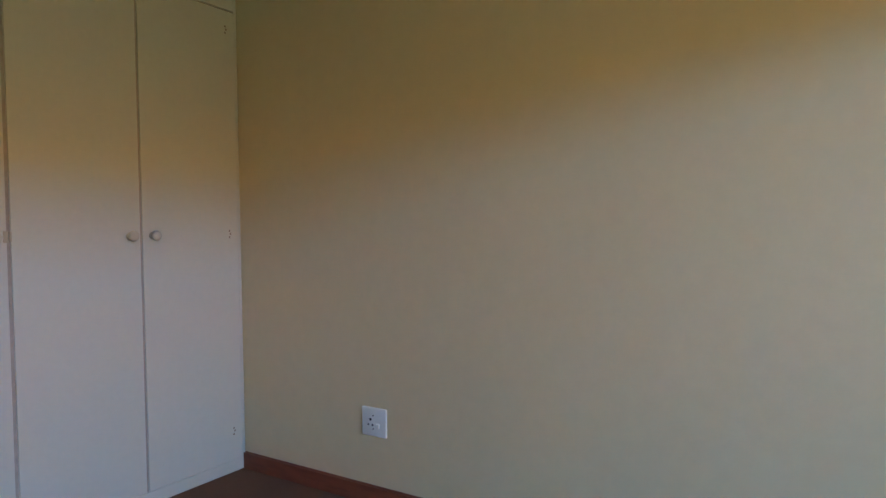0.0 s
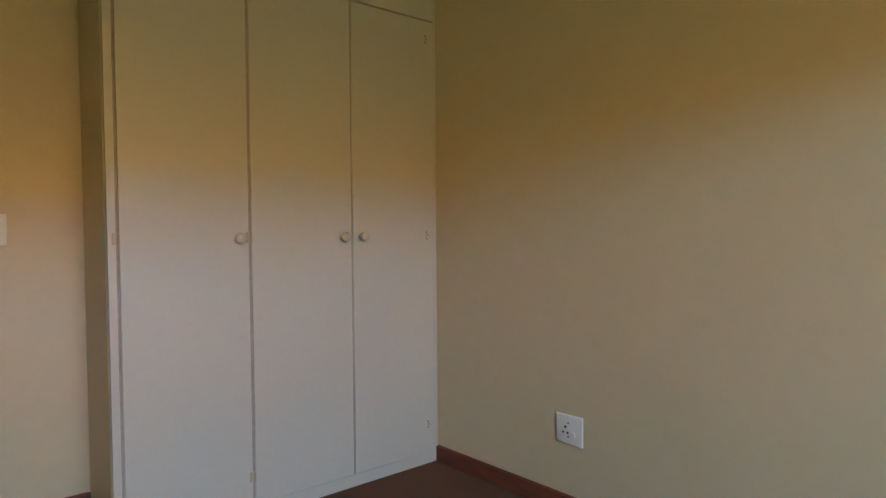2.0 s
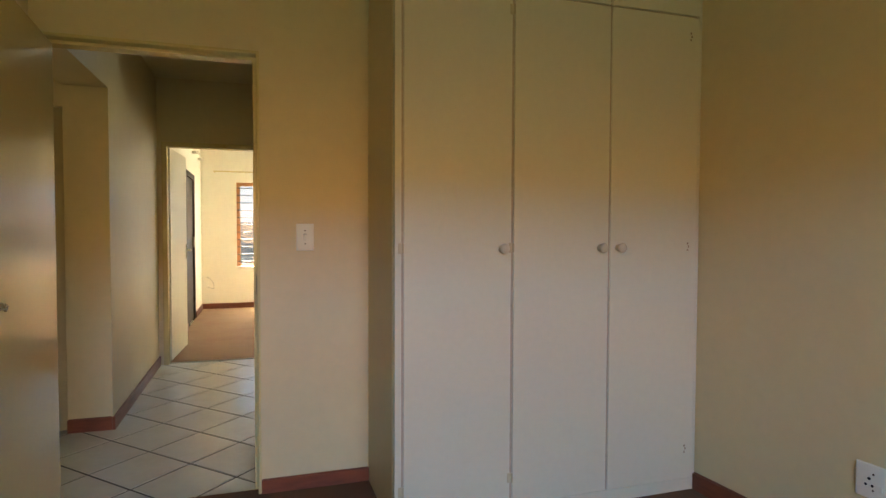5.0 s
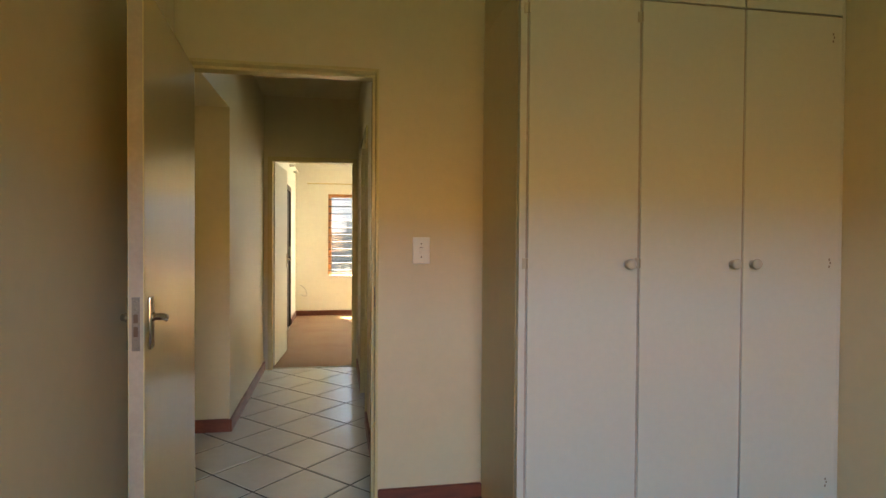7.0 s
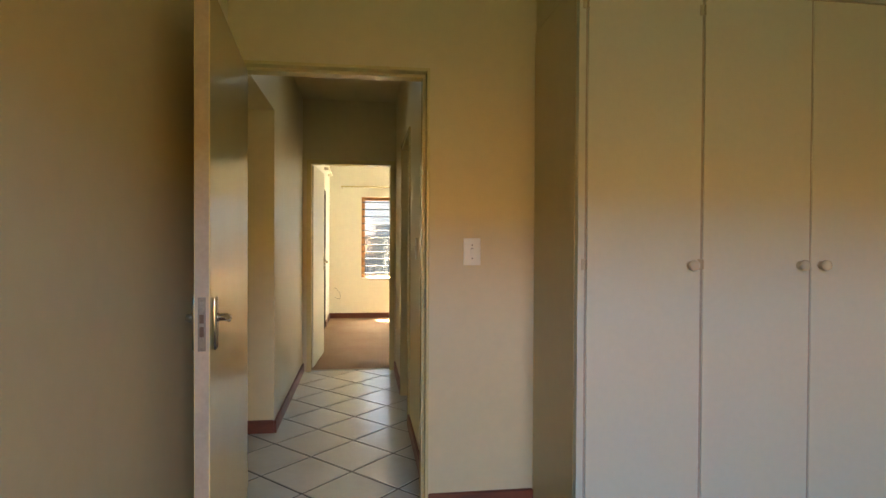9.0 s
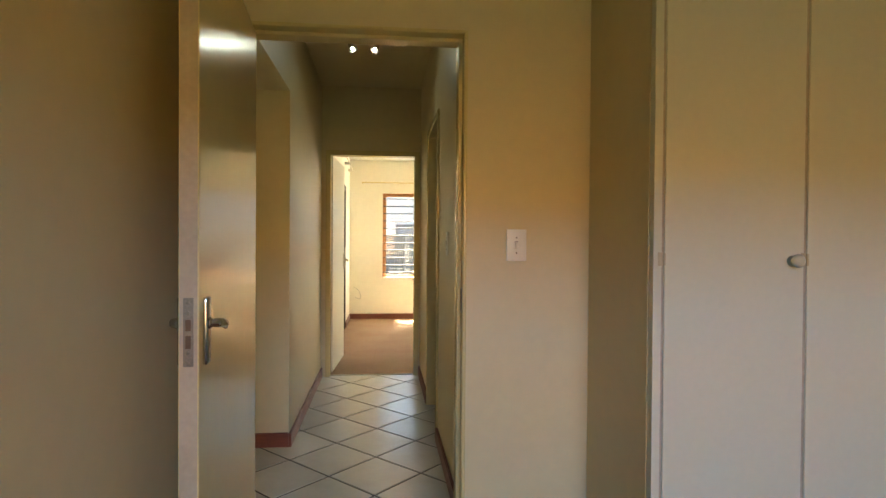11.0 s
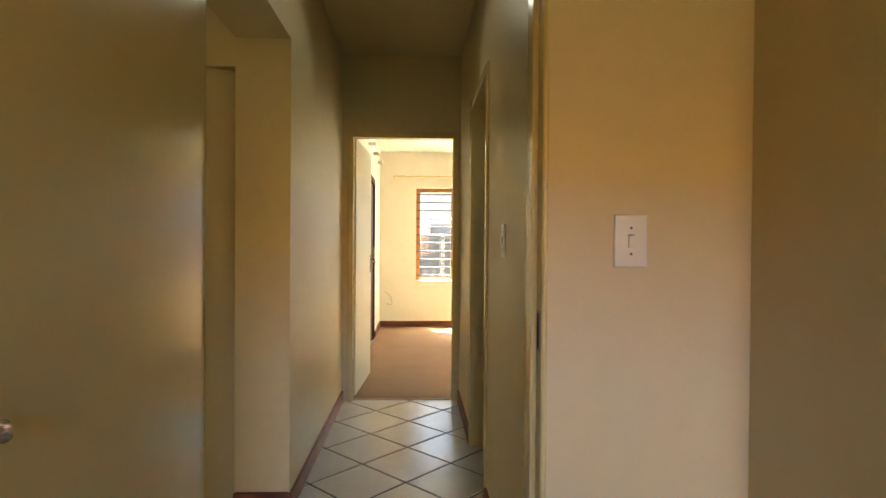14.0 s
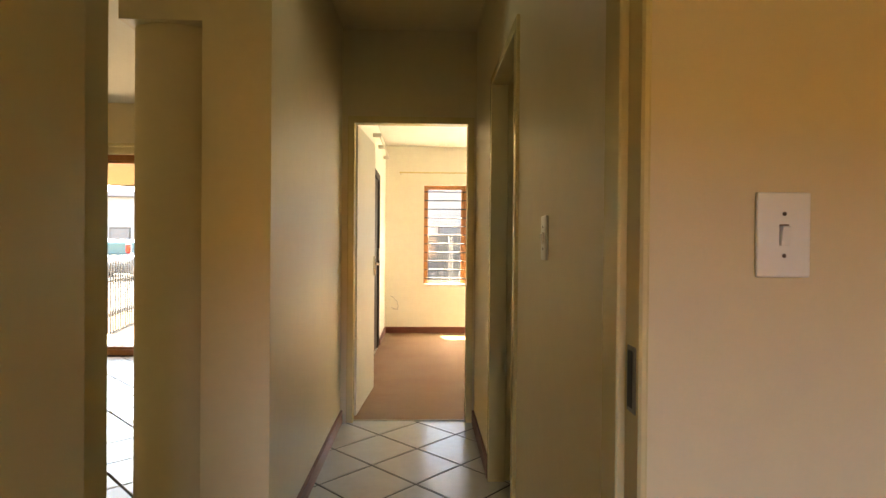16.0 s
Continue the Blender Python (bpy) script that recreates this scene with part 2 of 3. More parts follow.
def baseboard(run, a0, a1, c, into, height=0.085, thick=0.016):
    """A skirting board along a wall's face at c, standing out towards 'into' (+1 or -1)."""
    lo, hi = sorted((c + 0.0005 * into, c + thick * into))
    bm = bmesh.new()
    box(bm, *((a0, a1, lo, hi) if run == "x" else (lo, hi, a0, a1)), 0.0, height)
    top = [e for e in bm.edges if all(abs(w.co.z - height) < 1e-6 for w in e.verts)]
    bmesh.ops.bevel(bm, geom=top, offset=0.006, segments=3, affect="EDGES")
    return tagged(part("baseboard", bm, SKIRT, smooth=True), "red-brown varnished wooden skirting board along the wall", "baseboard", kind="structure")


def frame_profile(parent, name, run, a0, a1, top, n0, n1, mat, lip=0.03, stop=0.014, rebate=0.046, stand=0.012):
    """A pressed-steel door frame round an opening a0..a1 in a wall n0..n1 thick, the leaf's rebate on the n0 side."""
    s = 1 if n0 > n1 else -1
    o0, o1 = n0 + s * stand, n1 - s * stand
    prof = [(n0 - s * 0.002, lip), (o0 - s * 0.003, lip), (o0, lip - 0.004), (o0, 0.004), (o0 - s * 0.004, 0.0), (n0 - s * rebate, 0.0),
            (n0 - s * rebate, -stop + 0.003), (n0 - s * (rebate + 0.003), -stop), (o1 + s * 0.003, -stop), (o1, -stop + 0.004),
            (o1, lip - 0.004), (o1 + s * 0.003, lip), (n1 + s * 0.002, lip)]
    bm = bmesh.new()
    rows = []
    for n, w in prof:
        path = [(a0 - w, 0.0), (a0 - w, top + w), (a1 + w, top + w), (a1 + w, 0.0)]
        rows.append([bm.verts.new((a, n, z) if run == "x" else (n, a, z)) for a, z in path])
    for p, q in zip(rows, rows[1:]):
        for i in range(3):
            bm.faces.new((p[i], p[i + 1], q[i + 1], q[i]))
    return part(name, bm, mat, parent, "cream enamelled pressed-steel door frame")


# ---- plan (metres) ----
N_WALL, W_WALL, W_BACK, S_WALL, E_WALL = 2.04, -2.81, -2.92, -0.82, 2.4
COR_R, COR_L, NIB, END, END_B = 0.09, -0.805, -4.06, -5.85, -5.97
CEIL, CEIL2, LOUNGE_X, LOUNGE_S, R2_X, R2_N, R2_S = 2.62, 2.50, -8.07, -5.2, -9.75, 2.04, -0.775
DOOR_TOP = 2.012

# ---- large structure ----
NORTH_TURN = Matrix.Translation((-2.25, N_WALL, 0)) @ Matrix.Rotation(radians(4.75), 4, "Z") @ Matrix.Translation((2.25, -N_WALL, 0))  # the wall is out of square
NORTH_SLOPE = math.tan(radians(4.75))
wall_north = wall("wall_north", "x", W_WALL + 0.0, E_WALL + 0.27, N_WALL, N_WALL + 0.12, -0.1, CEIL + 0.05, CREAM, "bare cream painted plaster wall of the bedroom")
wall_north.matrix_basis = NORTH_TURN
wall("wall_west", "y", -0.93, N_WALL + 0.12, W_BACK, W_WALL, -0.1, CEIL + 0.05, CREAM, "cream painted plaster wall with a doorway to the passage",
     [(-0.800, 0.073, -0.1, 2.055)])
wall("wall_south", "x", W_WALL, E_WALL + 0.25, S_WALL - 0.12, S_WALL, -0.1, CEIL + 0.05, CREAM, "cream painted plaster wall behind the open door")
wall("wall_east", "y", S_WALL, N_WALL + NORTH_SLOPE * (E_WALL + 2.25), E_WALL, E_WALL + 0.25, -0.1, CEIL + 0.05, CREAM, "cream painted window wall of the bedroom",
     [(-0.55, 1.25, 0.65, 2.175)])
wall("wall_passage_right", "x", END, W_BACK, COR_R, COR_R + 0.12, -0.1, CEIL + 0.05, CREAM, "cream painted passage wall with a door opening",
     [(-4.915, -4.085, -0.1, DOOR_TOP + 0.03)])
wall("wall_passage_left", "x", END, NIB, -1.05, COR_L, -0.1, CEIL + 0.05, CREAM, "cream painted passage wall ending at the wide opening")
wall("wall_passage_end", "y", -1.05, R2_N + 0.12, END_B, END, -0.1, CEIL + 0.05, CREAM, "cream painted wall with a doorway at the passage end",
     [(-0.765, 0.075, -0.1, DOOR_TOP + 0.03)])
wall("wall_beam", "x", NIB, W_BACK, -1.05, COR_L, 2.115, CEIL + 0.05, CREAM, "cream painted plaster beam over the wide opening")
wall("wall_pier", "x", -4.50, NIB - 0.13, -1.343, -1.05, -0.1, CEIL + 0.05, CREAM, "cream painted pier beside the passage opening")
wall("wall_pier_lintel", "x", NIB - 0.13, NIB, -1.343, -1.05, 1.985, CEIL + 0.05, CREAM, "cream painted lintel over the shallow recess")
column = lathe(bmesh.new(), [(0.1455, -0.09), (0.1455, 1.984)], (0, 0, 0), "z", 48)
for v in column.verts:
    v.co = Vector((v.co.x * 0.75 - 4.195, v.co.y - 1.1965, v.co.z))
tagged(part("wall_column", column, CREAM, smooth=True), "rounded cream plastered column under the lintel", "column", kind="structure")
wall("wall_lounge_north", "x", -8.07, -4.50, -1.17, -1.052, -0.1, CEIL + 0.05, CREAM, "cream painted lounge wall")
wall("wall_lounge_east", "y", LOUNGE_S, -0.93, W_BACK, W_WALL, -0.1, CEIL + 0.05, CREAM, "cream painted lounge wall")
wall("wall_lounge_south", "x", LOUNGE_X - 0.2, W_WALL, LOUNGE_S - 0.12, LOUNGE_S, -0.1, CEIL + 0.05, CREAM, "cream painted lounge wall")
wall("wall_lounge_west", "y", LOUNGE_S, -1.17, LOUNGE_X - 0.2, LOUNGE_X, -0.1, CEIL + 0.05, CREAM, "cream painted lounge wall with a wide glazed door opening",
     [(-4.6, -2.3, -0.1, 2.10)])
wall("wall_second_room_left", "x", R2_X - 0.2, END_B, -0.935, R2_S, -0.1, CEIL + 0.05, CREAM_DAYLIT, "daylight-paled cream wall of the second bedroom with a dark garden door",
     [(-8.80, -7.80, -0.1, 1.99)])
wall("wall_second_room_window", "y", R2_S, R2_N + 0.12, R2_X - 0.2, R2_X, -0.1, CEIL + 0.05, CREAM_DAYLIT, "daylight-paled cream wall of the second bedroom under the window",
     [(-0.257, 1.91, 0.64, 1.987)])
wall("wall_second_room_north", "x", R2_X, END_B, R2_N, R2_N + 0.12, -0.1, CEIL + 0.05, CREAM_DAYLIT, "daylight-paled cream wall of the second bedroom")
# unseen wall; its small opening is added to let light reach the passage
wall("wall_bathroom", "x", END, W_BACK, 1.6, 1.72, -0.1, CEIL + 0.05, CREAM, "unseen cream bathroom wall behind the passage with a small opening added for light",
     [(-4.6, -4.4, 1.5, 1.9)])


def slab(name, x0, x1, y0, y1, z0, z1, mat, label, category):
    return tagged(part(name, B(x0, x1, y0, y1, z0, z1), mat), label, category, kind="structure")


ceiling_bedroom = slab("ceiling_bedroom", W_WALL, E_WALL, S_WALL, N_WALL, CEIL, CEIL + 0.04, WHITE, "white painted flat ceiling", "ceiling")
slab("ceiling_passage", END, W_BACK, -0.806, 1.6, CEIL, CEIL + 0.04, CREAM, "cream painted flat passage ceiling", "ceiling")
slab("ceiling_lounge", LOUNGE_X, W_BACK, LOUNGE_S, -1.05, CEIL + 0.002, CEIL + 0.042, WHITE, "white painted lounge ceiling", "ceiling")
slab("ceiling_second_room", R2_X, END_B, R2_S, R2_N, CEIL2, CEIL2 + 0.04, WHITE, "white painted second bedroom ceiling", "ceiling")
floor_bedroom = slab("floor_bedroom", W_WALL - 0.045, E_WALL, S_WALL, N_WALL, -0.08, 0.025, CARPET_SHADED, "brown fitted carpet of the bedroom, darkened as in shade", "floor")
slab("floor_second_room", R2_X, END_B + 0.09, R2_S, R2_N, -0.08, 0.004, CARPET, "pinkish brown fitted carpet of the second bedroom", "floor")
floor_tiled = slab("floor_tiled", LOUNGE_X - 0.2, W_WALL - 0.047, LOUNGE_S, 1.6, -0.08, -0.0036, GROUT, "diagonally laid beige floor tiles with dark joints", "floor")

for sheet in (ceiling_bedroom, floor_bedroom):
    for v in sheet.data.vertices:
        if v.co.y > 1.0:
            v.co.y += NORTH_SLOPE * (v.co.x + 2.25)

# skirtings
baseboard("x", -2.25, E_WALL, N_WALL, -1, 0.108).matrix_basis = NORTH_TURN
baseboard("y", 0.075, 0.575, W_WALL, 1, 0.092)
baseboard("x", W_WALL, E_WALL, S_WALL, 1)
baseboard("x", -4.083, W_BACK, COR_R, -1)
baseboard("x", END, -4.917, COR_R, -1)
baseboard("x", END, NIB + 0.014, COR_L, 1)
baseboard("y", -1.05, COR_L + 0.0, NIB, 1)
baseboard("y", R2_S, R2_N, R2_X, 1)
baseboard("x", R2_X, -8.80, R2_S, 1)
baseboard("x", -7.80, END_B, R2_S, 1)

# roof that shades the outside walls
slab("roof", -9.96, 2.9, -5.8, 2.6, CEIL + 0.06, CEIL + 0.2, ROOFM, "brown tiled roof with shallow eaves", "roof")


# ---- doors ----
def lever_handle(parent, x, y, z, side, length=0.083, out=0.027):
    """A chrome lever on a long back plate, on a leaf's face at y, pointing to -x, standing out to 'side'."""
    bm = bmesh.new()
    box(bm, x - 0.022, x + 0.022, *sorted((y, y + side * 0.012)), z - 0.083, z + 0.074, bevel=0.005, segments=3)
    plate = part("handle_plate", bm, CHROME, parent, "worn chrome back plate", smooth=True)
    bm = bmesh.new()
    z += 0.012
    tube(bm, [(x, y + side * 0.006, z), (x, y + side * (out - 0.020), z), (x - 0.003, y + side * (out - 0.008), z), (x - 0.012, y + side * (out + 0.001), z - 0.001),
              (x - 0.032, y + side * (out + 0.006), z - 0.004), (x - 0.065, y + side * (out + 0.008), z - 0.010),
              (x - length + 0.012, y + side * (out + 0.007), z - 0.018), (x - length, y + side * (out + 0.005), z - 0.022)],
         [0.0095, 0.0095, 0.0105, 0.0115, 0.0118, 0.0105, 0.0075, 0.003], 14, 0.85)
    part("lever", bm, CHROME, plate, "curved chrome lever", smooth=True)
    bm = lathe(bmesh.new(), [(0.014, 0), (0.014, 0.006), (0.011, 0.009)], (x, y + side * 0.009 - (0 if side > 0 else 0.009), z), "y", 20)
    part("rose", bm, CHROME, plate, smooth=True)
    return plate


# bedroom door, standing open against the wall
door = thing("door_1", (-2.79, -0.735, 0), "open cream gloss-painted flush door with chrome lever handles", "door", kind="structure")
door.location = (0, 0, 0)
frame_profile(door, "door_frame", "y", -0.787, 0.060, 2.042, W_WALL, W_BACK, ENAMEL, lip=0.014)
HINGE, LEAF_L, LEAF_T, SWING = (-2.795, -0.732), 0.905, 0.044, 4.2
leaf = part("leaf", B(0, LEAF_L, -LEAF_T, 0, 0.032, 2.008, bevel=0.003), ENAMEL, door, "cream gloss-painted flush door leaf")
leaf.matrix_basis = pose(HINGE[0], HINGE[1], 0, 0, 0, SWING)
# closing edge as its own strip, darker than the leaf's face
part("leaf_edge", B(LEAF_L - 0.001, LEAF_L + 0.0006, -LEAF_T + 0.003, -0.003, 0.036, 2.004), EDGE, leaf, "dull tan closing edge, darker than the leaf")
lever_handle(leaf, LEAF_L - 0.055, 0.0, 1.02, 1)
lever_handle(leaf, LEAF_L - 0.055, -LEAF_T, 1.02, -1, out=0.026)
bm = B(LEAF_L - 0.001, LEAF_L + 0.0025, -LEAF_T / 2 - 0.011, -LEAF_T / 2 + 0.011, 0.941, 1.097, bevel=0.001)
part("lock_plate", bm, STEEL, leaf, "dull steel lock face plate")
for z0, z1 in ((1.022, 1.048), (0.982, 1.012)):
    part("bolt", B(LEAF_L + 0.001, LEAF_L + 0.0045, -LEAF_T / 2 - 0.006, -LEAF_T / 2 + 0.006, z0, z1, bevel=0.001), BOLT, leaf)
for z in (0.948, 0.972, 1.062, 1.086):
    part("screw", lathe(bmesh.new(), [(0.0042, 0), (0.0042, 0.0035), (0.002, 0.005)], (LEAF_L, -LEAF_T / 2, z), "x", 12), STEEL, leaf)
for z in (0.22, 1.82):
    part("hinge", lathe(bmesh.new(), [(0.007, 0), (0.007, 0.1)], (-2.797, -0.738, z - 0.05), "z", 12), ENAMEL, door, smooth=True)
strike = part("strike_plate", B(-2.846, -2.8105, 0.0585, 0.0608, 0.945, 1.045, bevel=0.0006), STEEL, door, "dull steel strike plate")
part("slot", B(-2.840, -2.822, 0.0574, 0.0588, 0.952, 1.038), BLACK, strike)

# second bedroom door at the passage end, open into the room
door2 = thing("door_2", (0, 0, 0), "open cream painted flush door at the passage end", "door", kind="structure")
frame_profile(door2, "door_frame", "y", -0.735, 0.045, DOOR_TOP, END_B, END, ENAMEL)
leaf2 = part("leaf", B(-0.80, 0, -0.044, 0, 0.012, 2.008, bevel=0.003), BOARD, door2, "cream painted flush door leaf")
leaf2.matrix_basis = pose(END_B + 0.01, -0.712, 0, 0, 0, -3.7)
lever_handle(leaf2, -0.745, 0.0, 1.02, 1)

# bathroom door in the passage wall
door3 = thing("door_3", (0, 0, 0), "cream painted flush bathroom door, standing open inwards", "door", kind="structure")
frame_profile(door3, "door_frame", "x", -4.885, -4.115, DOOR_TOP, COR_R + 0.12, COR_R, ENAMEL, stand=0.014)
leaf3 = part("leaf", B(0, 0.77, -0.042, 0, 0.01, 2.008, bevel=0.002), BOARD, door3)
leaf3.matrix_basis = pose(-4.12, COR_R + 0.125, 0, 0, 0, 88)

# dark garden door of the second bedroom
door4 = thing("door_4", (0, 0, 0), "dark stained wooden garden door, closed", "door", kind="structure")
for x0, x1, z0, z1 in ((-8.80, -8.73, -0.02, 1.99), (-7.87, -7.80, -0.02, 1.99), (-8.73, -7.87, 1.92, 1.99)):
    part("jamb", B(x0, x1, -0.85, R2_S + 0.004, z0, z1, bevel=0.003), DARKWOOD, door4)
part("leaf", B(-8.73, -7.87, -0.835, -0.795, 0.0, 1.92, bevel=0.003), DARKWOOD, door4)
part("lock_box", B(-8.70, -8.62, -0.796, -0.765, 1.0, 1.14, bevel=0.004), STEEL, door4, "dull steel rim lock")


# ---- windows ----
def wooden_window(name, a0, a1, c, z0, z1, mullions, label, depth=0.06, panes=True, fr=0.045, stile=0.03):
    """A timber window in a wall along y: outer frame, casements with their own stiles, glass, about the plane x = c."""
    w = thing(name, (0, 0, 0), label, "window", kind="structure")
    h = depth / 2

    def at(u0, u1, d0, d1, w0, w1, bevel=0.004):
        return B(c + d0, c + d1, u0, u1, w0, w1, bevel=bevel)

    part("frame", at(a0, a0 + fr, -h, h, z0, z1), PINE, w)
    part("frame", at(a1 - fr, a1, -h, h, z0, z1), PINE, w)
    part("frame", at(a0 + fr, a1 - fr, -h, h, z1 - fr, z1), PINE, w)
    part("frame", at(a0 + fr, a1 - fr, -h, h, z0, z0 + fr), PINE, w)
    edges = [a0 + fr, *mullions, a1 - fr]
    for m in mullions:
        part("mullion", at(m - 0.018, m + 0.018, -h, h, z0 + fr, z1 - fr), PINE, w)
    for i, (u0, u1) in enumerate(zip(edges, edges[1:])):
        u0, u1 = u0 + (0.018 if i else 0.0), u1 - (0.018 if i < len(edges) - 2 else 0.0)
        s = stile
        for p in ((u0, u0 + s, z0 + fr, z1 - fr), (u1 - s, u1, z0 + fr, z1 - fr),
                  (u0 + s, u1 - s, z1 - fr - s, z1 - fr), (u0 + s, u1 - s, z0 + fr, z0 + fr + s)):
            part("casement", at(p[0], p[1], -0.018, 0.018, p[2], p[3], 0.003), PINE, w)
        if panes:
            g = part("pane", at(u0 + s - 0.004, u1 - s + 0.004, -0.002, 0.002, z0 + fr + s - 0.004, z1 - fr - s + 0.004, 0), GLASS, w)
            g.visible_shadow = False
    return w


win2 = wooden_window("window_1", -0.257, 1.91, -9.85, 0.64, 1.987, [0.285, 0.83, 1.37], "orange varnished pine casement window with horizontal burglar bars", fr=0.032, stile=0.022)
for k in range(11):
    z = 0.735 + k * 0.1165
    part("bar", tube(bmesh.new(), [(-9.80, -0.255, z), (-9.80, 1.908, z)], 0.008, 8), BARS, win2, smooth=True)
part("sill", B(-9.815, -9.735, -0.255, 1.908, 0.642, 0.662, bevel=0.004), WHITE, win2, "white painted window sill")
# out of view, no panes; top rail set to cut off the strip lamps
wooden_window("window_2", -0.55, 1.25, 2.42, 0.65, 2.175, [0.35], "unseen varnished pine casement window of the bedroom, without panes, its top rail clipping the fill lamps", depth=0.036, panes=False)
wooden_window("window_3", -4.6, -2.3, -8.17, 0.0, 2.10, [-2.9], "varnished pine glazed doors to the garden, standing open", panes=False, fr=0.06)

# ---- built-in wardrobe ----
WX, WS = -2.25, 0.575
TOP_Z = 2.235
wardrobe = thing("wardrobe", (0, 0, 0), "off-white painted built-in wardrobe with three tall doors and round knobs", "wardrobe")
part("side_panel", B(W_WALL, WX - 0.031, WS, WS + 0.02, 0.0, TOP_Z + 0.012, bevel=0.002), CREAM, wardrobe, "cream painted side panel")
part("upper_side_panel", B(W_WALL, WX - 0.031, WS + 0.004, WS + 0.024, TOP_Z + 0.018, CEIL, bevel=0.002), CREAM, wardrobe)
part("stile", B(WX - 0.03, WX + 0.001, WS + 0.002, WS + 0.029, 0.0, CEIL, bevel=0.002), BOARD, wardrobe, "off-white front stile")
part("plinth", B(WX - 0.012, WX - 0.002, WS + 0.030, N_WALL - 0.006, 0.0, 0.0805, bevel=0.001), BOARD, wardrobe, "off-white plinth board")
# strips added to colour the soft brown shade in the door joints
for y0, y1 in ((0.6045, 0.6135), (1.0775, 1.0885), (1.548, 1.556)):
    part("joint_shade_strip", B(WX - 0.0122, WX - 0.005, y0, y1, 0.083, TOP_Z - 0.004, bevel=0.0005), GAP, wardrobe, "strip added in the joint, brown for the shade between the doors")
part("back_panel", B(WX - 0.05, WX - 0.0125, WS + 0.0295, N_WALL - 0.006, 0.0, CEIL), GAP, wardrobe, "carcass behind the doors, coloured as the joints' shade")
part("end_strip", B(WX - 0.012, WX - 0.001, 2.021, N_WALL - 0.004, 0.0815, CEIL, bevel=0.001), BOARD, wardrobe)
DOORS = ((0.614, 1.077, 1), (1.089, 1.5475, 1), (1.5565, 2.020, -1))
for i, (y0, y1, hang) in enumerate(DOORS):
    d = part("door", B(WX - 0.012, WX, y0, y1, 0.082, TOP_Z - 0.003, bevel=0.0025), BOARD, wardrobe, "off-white painted flush wardrobe door")
    ky = (1.036, 1.506, 1.600)[i]
    bm = lathe(bmesh.new(), [(0.016, 0), (0.016, 0.004), (0.010, 0.008), (0.009, 0.014), (0.015, 0.019), (0.0205, 0.026), (0.0215, 0.031),
                             (0.019, 0.037), (0.012, 0.041), (0.0, 0.0425)], (WX, ky, 1.175), "x", 28)
    part("knob", bm, KNOBM, d, "round cream glazed knob", smooth=True)
    for z in ((0.20, 1.178, 2.165) if hang > 0 else (0.225, 1.178, 2.145)):
        if hang > 0:
            hy = y0 - 0.006
            hb = bmesh.new()
            box(hb, WX - 0.004, WX + 0.003, hy - 0.017, hy + 0.0, z - 0.021, z + 0.021, bevel=0.001)
            part("hinge", hb, HINGEM, d, "small painted butt hinge")
            tube(pb := bmesh.new(), [(WX + 0.004, hy + 0.003, z - 0.019), (WX + 0.004, hy + 0.003, z + 0.019)], 0.005, 10)
            part("hinge_pin", pb, HINGEM, d, smooth=True)
        else:
            for k, dz in enumerate((-0.016, 0.0, 0.014)):
                part("screw_mark", B(WX - 0.001, WX + 0.0006, 1.970 + 0.005 * (k % 2), 1.978 + 0.005 * (k % 2), z + dz - 0.005, z + dz + 0.005, bevel=0.0004), MARK, d)
    part("upper_door", B(WX - 0.012, WX, y0, y1, TOP_Z + 0.005, CEIL - 0.02, bevel=0.0025), BOARD, wardrobe, "off-white painted upper cupboard door")


# ---- switches, socket and lamp ----
def light_switch(at, turn, w, h, label):
    """A one-lever light switch: plate, rocker and two screws; built facing +x."""
    s = thing("light_switch", (0, 0, 0), label, "light switch", "light switches")
    part("plate", B(0.0005, 0.008, -w / 2, w / 2, -h / 2, h / 2, bevel=0.003, segments=3), PLASTIC, s, smooth=True)
    part("surround", B(0.0075, 0.0084, -0.0071, 0.0071, -0.0156, 0.0156), BOLT, s)
    r = part("rocker", B(0.006, 0.0145, -0.007, 0.007, -0.0146, 0.0146, bevel=0.0015), PLASTIC, s)
    r.matrix_basis = pose(0, 0, 0, 0, 9, 0)
    for z in (-0.031, 0.031):
        part("screw", lathe(bmesh.new(), [(0.0031, 0), (0.0031, 0.0012), (0.0015, 0.0018)], (0.0078, 0, z), "x", 14), BOLT, s)
    s.matrix_basis = pose(*at, 0, 0, turn)
    return s


light_switch((W_WALL, 0.2755, 1.215), 0, 0.081, 0.126, "white one-lever light switch on the cream wall beside the door")
light_switch((-3.60, COR_R, 1.217), -90, 0.066, 0.126, "white one-lever light switch on the passage wall")

socket = thing("wall_socket", (0, 0, 0), "white three-pin wall socket with a rocker switch, low on the wall", "socket")
SX, SZ = -1.4525, 0.379
part("plate", B(SX - 0.0635, SX + 0.0635, N_WALL - 0.010, N_WALL - 0.0005, SZ - 0.061, SZ + 0.061, bevel=0.004, segments=3), PLASTIC, socket, smooth=True)
for dx, dz, r in ((-0.017, 0.010, 0.0055), (-0.028, -0.013, 0.0045), (-0.006, -0.013, 0.0048)):
    part("pin_hole", lathe(bmesh.new(), [(r, 0), (r, 0.0012)], (SX + dx, N_WALL - 0.0112, SZ + dz), "y", 16), BLACK, socket)
for dz in (0.028, -0.029):
    part("screw", lathe(bmesh.new(), [(0.0036, 0), (0.0036, 0.0012)], (SX - 0.003, N_WALL - 0.0112, SZ + dz), "y", 12), BOLT, socket)
